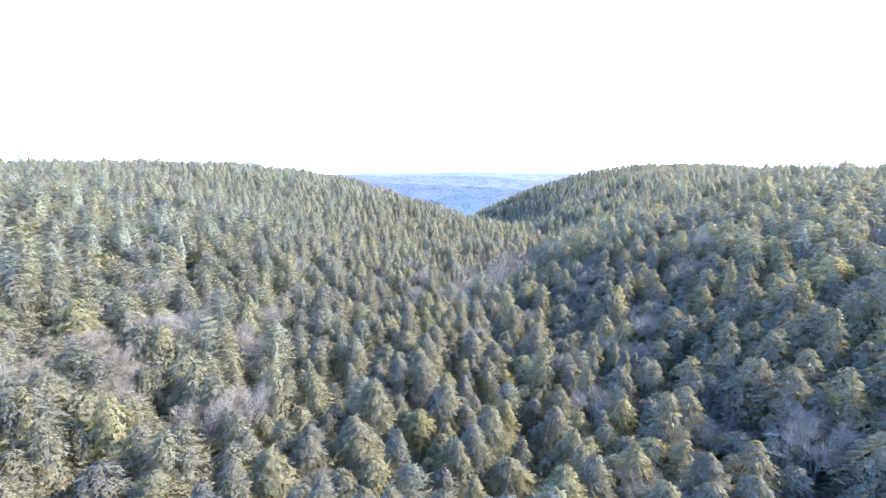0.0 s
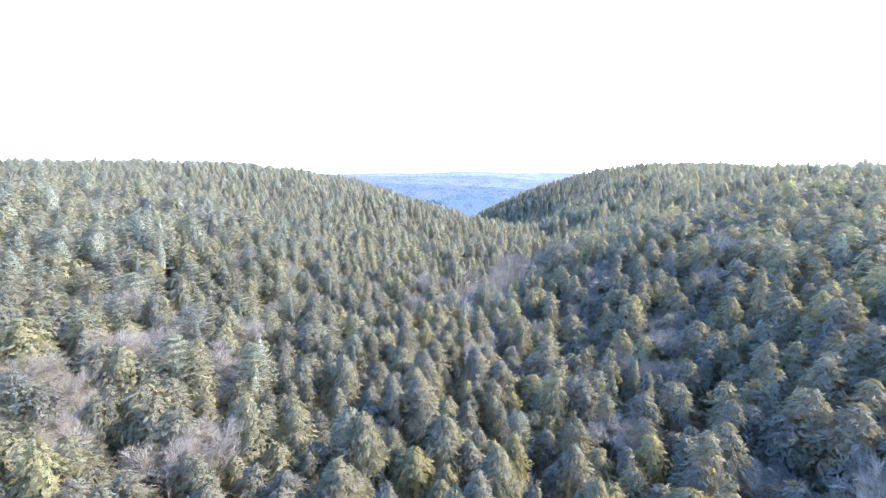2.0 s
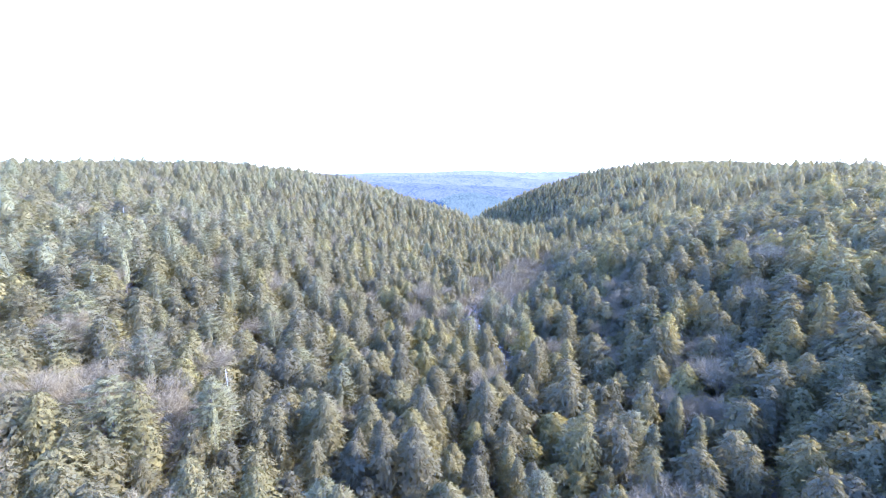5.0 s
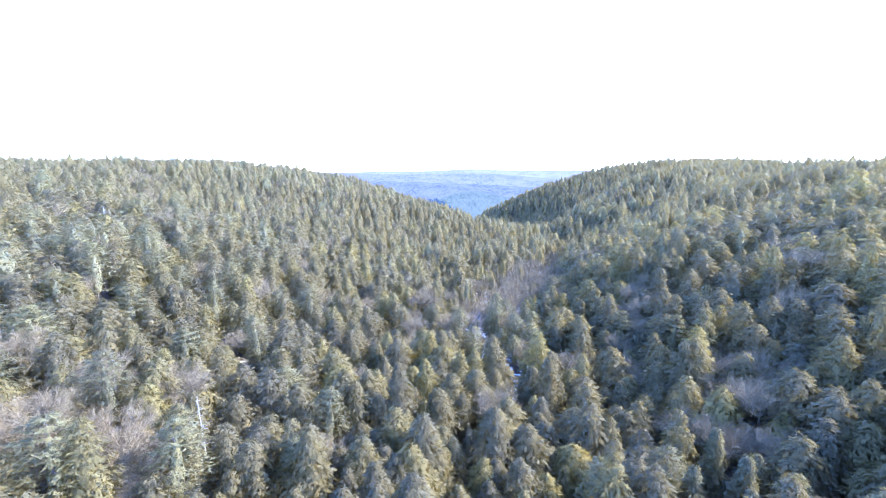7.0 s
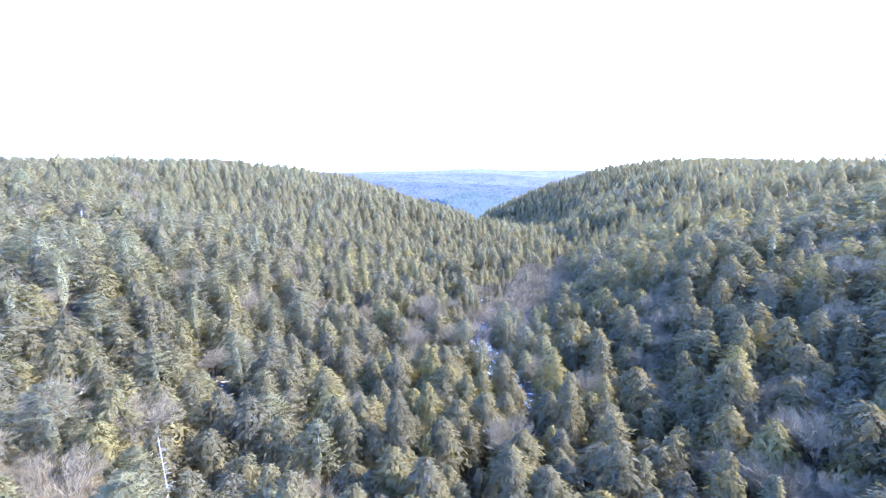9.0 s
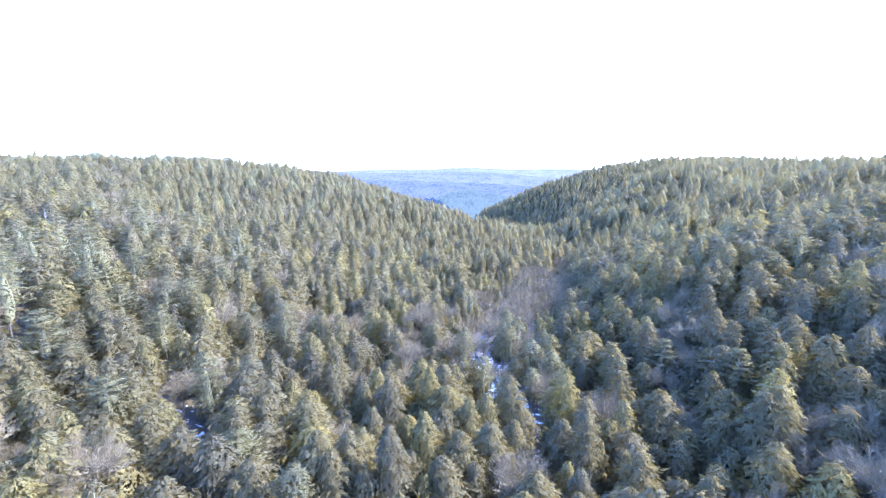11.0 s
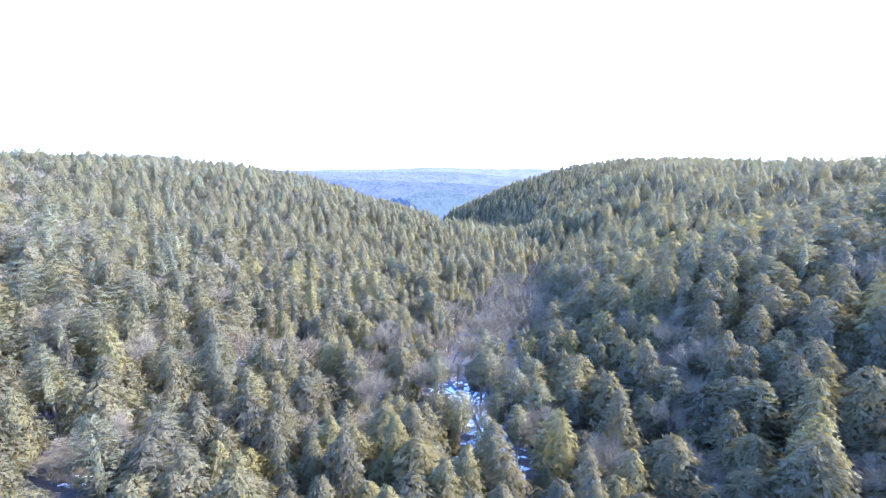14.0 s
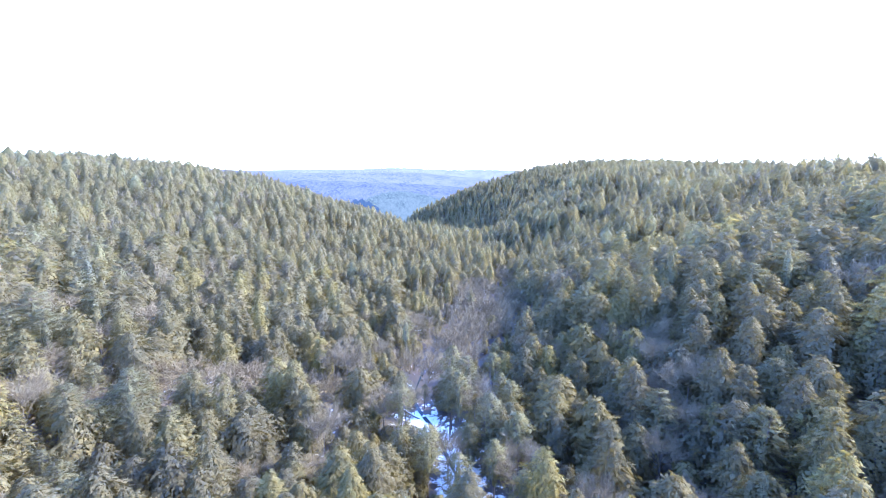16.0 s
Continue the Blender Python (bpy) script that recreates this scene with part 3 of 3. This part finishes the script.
for i in order:
    if not keep[i]:
        continue
    x, y, z, r = gx[i], gy[i], gz[i], float(reach(gx[i], gy[i]))
    what = cover(x, y)
    if any((x - sx) ** 2 + (y - sy) ** 2 < 20 for sx, sy, _ in SPRUCES):
        continue
    if any((x - px) ** 2 + (y - py) ** 2 < (0.42 * pr) ** 2 for px, py, pr in SNOW):
        continue
    if what == "brush":
        if luck[i] < 0.95:
            continue
        kind = "hemlock"
    elif what == "bare":
        if luck[i] > 0.93:
            continue
        kind = "bare" if luck[i] < 0.7 else "hemlock"
    elif luck[i] < 0.05 + 0.12 * (drift[i] > 0.85) + 0.16 * (x < -70) * (y > 220):
        kind = "bare"
    elif luck[i] > 0.965 - 0.3 * pine_bias[i]:
        kind = "pine"
    else:
        kind = "hemlock"
    if 2 < x < 44 and 190 < y < 262 and kind == "hemlock":
        if luck[i] > 0.93:
            continue
        kind = "pine" if luck[i] < 0.5 else kind
    size = (rng.uniform(0.82 if r < 255 else 0.66, 1.24 if r < 255 else 1.34) if rng.uniform() < 0.82 else rng.uniform(0.5, 0.82)) * (1 + 0.08 * drift[i]) * (0.6 if kind == "hemlock" and -6 < x < 38 and 222 < y < 300 else 0.62 if 10 < x < 76 and 270 < y < 380 else 1.0) * (0.8 if kind == "pine" and 2 < x < 44 and 190 < y < 262 else 1.0) * (1.0 if r < 255 else 0.95)
    if kind != "bare" and what != "brush" and "brush" in (cover(x, y + 7), cover(x, y + 14)):
        size *= 0.55
    spot = (x, y, z - 0.2, size, rng.uniform(0, 360), float(np.clip(rng.normal(0.45, 0.26), 0, 1)))
    if seen[i] and len(near_spots[kind]) < LIMIT[kind] and r < 165:
        near_spots[kind].append(spot)
    else:
        tier = (2 if y < 60 else 3) if not seen[i] else 0 if r < 165 else 1 if r < 260 else 2 if r < 390 else 3
        far_spots.setdefault((kind, tier), []).append(spot)

# brush fills the leafless clearings far more closely than trees
for bx, by, rx, ry, what in BARE:
    for k in range(int(rx * ry * math.pi / (5.5 if what == "brush" else 12))):
        a, q = rng.uniform(0, 6.283), math.sqrt(rng.uniform(0, 1)) * 1.08
        x, y = bx + rx * q * math.cos(a), by + ry * q * math.sin(a)
        if abs(x - float(creek(y))) > 2.4:
            far_spots.setdefault(("brush", 1 if reach(x, y) > 200 else 0), []).append((x, y, float(land(x, y)) - 0.1, rng.uniform(0.6, 1.3) * (1.3 if y > 240 else 1.0), rng.uniform(0, 360), rng.uniform(0, 1)))

HEMLOCK = dict(height=18.5, radius=5.6, low=0.14, droop=0.18)
PINE = dict(height=21.0, radius=4.9, low=0.36, droop=-0.02, fullness=0.45)


def set_of(kind, tier):
    """Crown templates of a kind for a distance: six alike but not the same."""
    out = []
    for k in range(6):
        s = 100 * tier + k + (50 if kind == "pine" else 0)
        grow = 0.9 + 0.045 * k
        if kind == "hemlock":
            p = dict(HEMLOCK, height=18.0 * grow, radius=5.5 * (1.12 - 0.05 * k), fullness=(0.44, 0.56, 0.5, 0.6, 0.48, 0.66)[k])
            args = [(180, 15, 0.155, (9, 6)), (100, 10, 0.195, (8, 5)), (48, 6, 0.29, (7, 5)), (17, 2, 0.40, (6, 4)), (5, 1, 0.5, (5, 3))][tier]
            out.append(conifer(s, **p, boughs=args[0], fingers=args[1], size=args[2], core=args[3], inner=(0.6, 0.64, 0.68, 0.76, 0.82)[tier], peak=(0.88, 0.9, 0.92, 0.96, 0.98)[tier]))
        elif kind == "pine":
            args = [(110, 14, 0.22), (70, 9, 0.26), (46, 6, 0.32), (20, 2, 0.4), (9, 1, 0.5)][tier]
            out.append(conifer(s, **dict(PINE, height=21.0 * grow), boughs=args[0], fingers=args[1], size=args[2], whorls=10, core=(7, 5), inner=(0.2, 0.26, 0.4, 0.6, 0.72)[tier], start=0.32, peak=0.88, thin=0.62, hanging=0.1))
        elif kind == "bare":
            args = [(9, 8, 12, 0.026), (7, 6, 7, 0.04), (6, 4, 4, 0.09), (4, 3, 2, 0.16), (3, 2, 2, 0.3)][tier]
            out.append(twigs(s, 14.5 * grow, 5.0, *args, limb_r=0.075, fine=tier < 2))
        else:
            args = [(6, 3, 5, 0.04), (5, 3, 3, 0.06), (4, 3, 3, 0.10), (4, 3, 3, 0.12), (4, 2, 3, 0.2)][tier]
            out.append(twigs(s, 6.0 * grow, 3.2, *args, limb_r=0.06, fine=tier < 1))
    return out


NEAR = {
    "hemlock": ("hemlock_tree", "dark green hemlock with drooping feathery boughs on forest slope", m_bark, m_hemlock, "hemlocks of the valley"),
    "pine": ("pine_tree", "tall pale green pine with layered airy boughs", m_bark, m_pine, "pines of the valley"),
    "bare": ("bare_tree", "leafless grey-brown broadleaf tree with fine purplish twigs", m_grey_bark, m_twig, "leafless trees of the valley"),
}
for kind, (name, label, bark, needles, group) in NEAR.items():
    crowns = set_of(kind, 0)
    models = []
    for n, (x, y, z, size, turn, tint) in enumerate(near_spots[kind]):
        m = Matrix.LocRotScale((x, y, z), Euler((radians(2 * math.sin(n * 1.7)), radians(2 * math.cos(n * 2.3)), radians(turn))), (size * (1.12 - 0.24 * (turn % 1)), size * (1.12 - 0.24 * (turn % 1)), size * (0.92 + 0.16 * tint)))
        said = label
        if kind == "hemlock":
            said = "sunlit olive-green hemlock with drooping feathery boughs on forest slope" if x < float(foot_left(y)) else "shaded blue-green hemlock with drooping feathery boughs on forest slope" if x > float(foot_right(y)) else "dark green hemlock with drooping boughs on snowy valley floor"
            if size < 0.8:
                said = "small young hemlock growing between taller evergreens"
        if n < 6:
            tall = crowns[n][0][:, 2].max()
            ob = tree(name, label, stem(tall * (0.97 if kind != "bare" else 0.62), 0.30 if kind != "bare" else 0.22, 7, n), bark, crowns[n], needles, group)
            ob.matrix_basis = m
            models.append(ob)
        else:
            ob = copy_thing(models[n % 6], Matrix.Identity(4))
            ob.matrix_basis = m
        tagged(ob, said)


def wood(name, label, kind, tier, places, mat, bark):
    """One joined stand of trees."""
    models = set_of(kind, tier)
    vs, ts, tt, ns, ins, o = [], [], [], [], [], 0
    sv, st, so = [], [], 0
    for n, (x, y, z, size, turn, tint) in enumerate(places):
        v, t, nv, core = models[n % 6]
        wide = size * (1.12 - 0.24 * (turn % 1))
        c, s = math.cos(radians(turn)) * wide, math.sin(radians(turn)) * wide
        w = np.empty_like(v)
        w[:, 0], w[:, 1], w[:, 2] = v[:, 0] * c - v[:, 1] * s + x, v[:, 0] * s + v[:, 1] * c + y, v[:, 2] * size * (0.92 + 0.16 * tint) + z
        if nv is not None:
            k = np.empty_like(nv)
            k[:, 0], k[:, 1], k[:, 2] = (nv[:, 0] * c - nv[:, 1] * s) / wide, (nv[:, 0] * s + nv[:, 1] * c) / wide, nv[:, 2]
            ns.append(k)
            ins.append(core)
        vs.append(w)
        ts.append(t + o)
        tt.append(np.full(len(v), tint if tier < 3 else 0.3 + 0.4 * tint))
        o += len(v)
        if bark is not None:
            a, b = stem(v[:, 2].max() * (0.9 if kind != "bare" else 0.6) * size, 0.28, 4, n % 5)
            sv.append(a + np.array([x, y, z]))
            st.append(b + so)
            so += len(a)
    ob = tagged(new(name, mesh_of(name, np.concatenate(vs), np.concatenate(ts), mat, np.concatenate(tt), normals=np.concatenate(ns) if ns else None, inside=np.concatenate(ins) if ins else None)), label, "forest", kind="stuff")
    if sv:
        k = new("trunks", mesh_of("trunks", np.concatenate(sv), np.concatenate(st), bark))
        k.parent = ob
        tagged(k, "bare lower trunks of the stand", kind="stuff")
    return ob


WOODS = {
    "hemlock": ("hemlock_wood", "dense dark green hemlock forest covering the valley slopes", m_hemlock_far, m_bark),
    "pine": ("pine_wood", "pale green pines scattered through the hemlock forest", m_pine_far, m_bark),
    "bare": ("bare_wood", "leafless grey-brown trees scattered through the evergreen forest", m_twig, m_grey_bark),
    "brush": ("brush_thicket", "leafless brown brush thicket in an open clearing", m_brush, None),
}
for (kind, tier), places in sorted(far_spots.items()):
    name, label, mat, bark = WOODS[kind]
    if tier > 1 and kind in ("hemlock", "pine"):
        mat = m_hemlock_dim if kind == "hemlock" else m_pine_dim
    wood(name, label, kind, tier + 1, places, mat, bark if tier < 2 else None)


# ---- single things on the valley floor ----


def rod(points, radii, sides=7, seed=0):
    """A bent round bar through points."""
    g = np.random.default_rng(seed)
    p = np.asarray(points, float)
    d = np.gradient(p, axis=0)
    d /= np.linalg.norm(d, axis=1, keepdims=True)
    ref = np.where(np.abs(d[:, 2:3]) > 0.9, np.array([[1.0, 0, 0]]), np.array([[0, 0, 1.0]]))
    e = np.cross(d, ref)
    e /= np.linalg.norm(e, axis=1, keepdims=True)
    f = np.cross(e, d)
    a = np.arange(sides) * 2 * math.pi / sides
    v = [p[k] + radii[k] * g.uniform(0.9, 1.1, (sides, 1)) * (np.cos(a)[:, None] * e[k] + np.sin(a)[:, None] * f[k]) for k in range(len(p))]
    v += [p[:1], p[-1:]]
    i = np.arange(sides)
    j = (i + 1) % sides
    t = []
    for k in range(len(p) - 1):
        b, c = k * sides, (k + 1) * sides
        t += [np.stack([b + i, b + j, c + j], -1), np.stack([b + i, c + j, c + i], -1)]
    n, c = len(p) * sides, (len(p) - 1) * sides
    t += [np.stack([0 * i + n, j, i], -1), np.stack([0 * i + n + 1, c + i, c + j], -1)]
    return np.concatenate(v), np.concatenate(t)


def fallen_log(x0, y0, x1, y1, r, label):
    """A trunk that has come down across the creek, with snow along its top."""
    f = np.linspace(0, 1, 9)
    z0, z1 = float(land(x0, y0)) + r, float(land(x1, y1)) + r
    p = np.stack([x0 + (x1 - x0) * f, y0 + (y1 - y0) * f + 0.25 * np.sin(f * 5), z0 + (z1 - z0) * f], -1)
    base = tagged(new("fallen_log"), label, "log", "fallen logs by the creek")
    part("trunk", *rod(p, r * (1.1 - 0.5 * f), 8, 3), m_grey_bark, base)
    for k, (q, side) in enumerate(((0.35, 1), (0.6, -1), (0.8, 1))):
        c = p[int(q * 8)]
        part("broken_limb", *rod([c, c + np.array([0.3, side * 0.7, 0.5]), c + np.array([0.5, side * 1.3, 1.2])], [0.09, 0.06, 0.02], 5, k), m_grey_bark, base)
    part("snow_cap", *rod(p[1:-1] + np.array([0, 0, r * 0.75]), (r * (0.85 - 0.4 * f))[1:-1], 6, 5), m_snow, base, "strip of old snow")
    return base


fallen_log(9.0, 193.0, 21.0, 202.0, 0.42, "snow-topped fallen trunk lying across the creek")
fallen_log(4.0, 252.0, 11.0, 246.0, 0.3, "snow-topped fallen trunk beside the creek")
fallen_log(70.0, 160.0, 78.0, 155.0, 0.3, "snow-topped fallen trunk among bare trees")


def dead_tree(x, y, height, seed, label):
    """A standing dead conifer: a bleached stem with stubs of limbs."""
    g = np.random.default_rng(seed)
    base = tagged(new("dead_tree"), label, "tree", "standing dead trees")
    base.location = (x, y, float(land(x, y)) - 0.2)
    f = np.linspace(0, 1, 7)
    p = np.stack([0.3 * np.sin(f * 3 + seed), 0.25 * np.cos(f * 2.4 + seed), height * f], -1)
    part("trunk", *rod(p, 0.26 * (1.05 - 0.9 * f), 7, seed), m_dead, base)
    for k in range(34):
        h = g.uniform(0.3, 0.97)
        a = g.uniform(0, 6.283)
        ln = (0.5 + 2.6 * (1 - h)) * g.uniform(0.5, 1.1)
        c = np.array([np.interp(h, f, p[:, 0]), np.interp(h, f, p[:, 1]), height * h])
        d = np.array([math.cos(a), math.sin(a), 0.0])
        part("limb", *rod([c, c + d * ln * 0.5 + np.array([0, 0, 0.12]), c + d * ln - np.array([0, 0, 0.15])], [0.07, 0.045, 0.015], 5, k), m_dead, base)
    return base


dead_tree(-54, 140, 20, 1, "bleached standing dead conifer with short bare limbs")
dead_tree(-77, 147, 17.5, 2, "bleached standing dead conifer above the hemlocks")
dead_tree(-160, 256, 19.0, 3, "bleached standing dead conifer above the hemlocks")

m_tan = plain("dead_beech_leaves", (0.30, 0.19, 0.085), (0.48, 0.33, 0.17), 2.0)


def beech_sapling(x, y, height, seed):
    """A young beech that has kept its tan leaves through the winter."""
    g = np.random.default_rng(seed)
    base = tagged(new("beech_sapling"), "young beech holding tan dead leaves on snowy ground", "tree", "beech saplings by the creek")
    base.location = (x, y, float(land(x, y)) - 0.1)
    part("trunk", *stem(height * 0.8, 0.07, 6, seed), m_grey_bark, base)
    v, t, *_ = twigs(seed, height, height * 0.42, 5, 3, 4, 0.02, 0.03)
    part("twigs", v, t, m_twig, base)
    n = 420
    p = np.stack([g.normal(0, 0.24, n) * height, g.normal(0, 0.24, n) * height, height * g.uniform(0.3, 1.05, n)], -1)
    d = g.normal(0, 1, (n, 3))
    d /= np.linalg.norm(d, axis=1, keepdims=True)
    e = np.cross(d, g.normal(0, 1, (n, 3)))
    e /= np.linalg.norm(e, axis=1, keepdims=True)
    u = np.cross(d, e)
    part("leaves", *kites(p, d, e, u, g.uniform(0.18, 0.4, n), g.uniform(0.12, 0.24, n), np.full(n, 0.1)), m_tan, base, "tan dead leaves")
    return base


for bx, by, bh, bs in ((9.5, 183, 5.0, 1), (-21, 231, 4.2, 2), (-22, 226, 3.6, 3), (4, 200, 3.6, 4), (6, 250, 3.8, 5), (43, 234, 3.5, 6)):
    beech_sapling(bx, by, bh, bs)

SPRUCE_STOPS = [(0.0, (0.094, 0.082, 0.045)), (1.0, (0.124, 0.103, 0.048))]
m_spruce = (foliage("spruce_needles", SPRUCE_STOPS, False, 0.3, ragged=4.2, gap=0.47), foliage("spruce_inside", SPRUCE_STOPS, False, ragged=2.6))


def spruce(x, y, height, seed):
    """A pointed spruce that stands above the hemlocks."""
    crown = conifer(900 + seed, height, height * 0.2, 0.06, 220, 10, 0.26, 0.22, fullness=0.95, core=(9, 7), inner=0.55, thin=0.8)
    ob = tree("spruce_tree", "tall pointed dark green spruce standing above bare trees", stem(height * 0.97, 0.3, 7, seed), m_bark, crown, m_spruce, "spruces by the creek")
    ob.location = (x, y, float(land(x, y)) - 0.2)
    return ob


for sn, (sx, sy, sh) in enumerate(SPRUCES):
    spruce(sx, sy, sh, sn)

# a small white house on the far knoll
m_paint = plain("white_clapboard", (0.70, 0.70, 0.68), (0.82, 0.82, 0.80), 0.5)
m_roof = plain("dark_roofing", (0.08, 0.08, 0.085), (0.15, 0.15, 0.16), 0.6)
house = tagged(new("house"), "small white farmhouse on the distant wooded knoll", "house")
house.location = (66, 1462, -12)
house.scale = (0.4, 0.4, 0.4)


def block(x0, x1, y0, y1, z0, z1):
    v = np.array([(x, y, z) for z in (z0, z1) for y in (y0, y1) for x in (x0, x1)], float)
    q = np.array([(0, 2, 3, 1), (4, 5, 7, 6), (0, 1, 5, 4), (2, 6, 7, 3), (0, 4, 6, 2), (1, 3, 7, 5)])
    return v, q


part("wall", *block(-6, 6, -4, 4, 0, 5), m_paint, house)
rv = np.array([(-6.5, -4.6, 4.8), (6.5, -4.6, 4.8), (6.5, 4.6, 4.8), (-6.5, 4.6, 4.8), (-6.5, 0, 8.4), (6.5, 0, 8.4)])
part("roof", rv, np.array([(0, 1, 5), (0, 5, 4), (2, 3, 4), (2, 4, 5), (0, 4, 3), (1, 2, 5), (0, 2, 1), (0, 3, 2)]), m_roof, house)
for wx in (-3.6, 0.0, 3.6):
    part("window", *block(wx - 0.6, wx + 0.6, -4.06, -3.98, 1.4, 3.2), m_roof, house, "dark window pane")
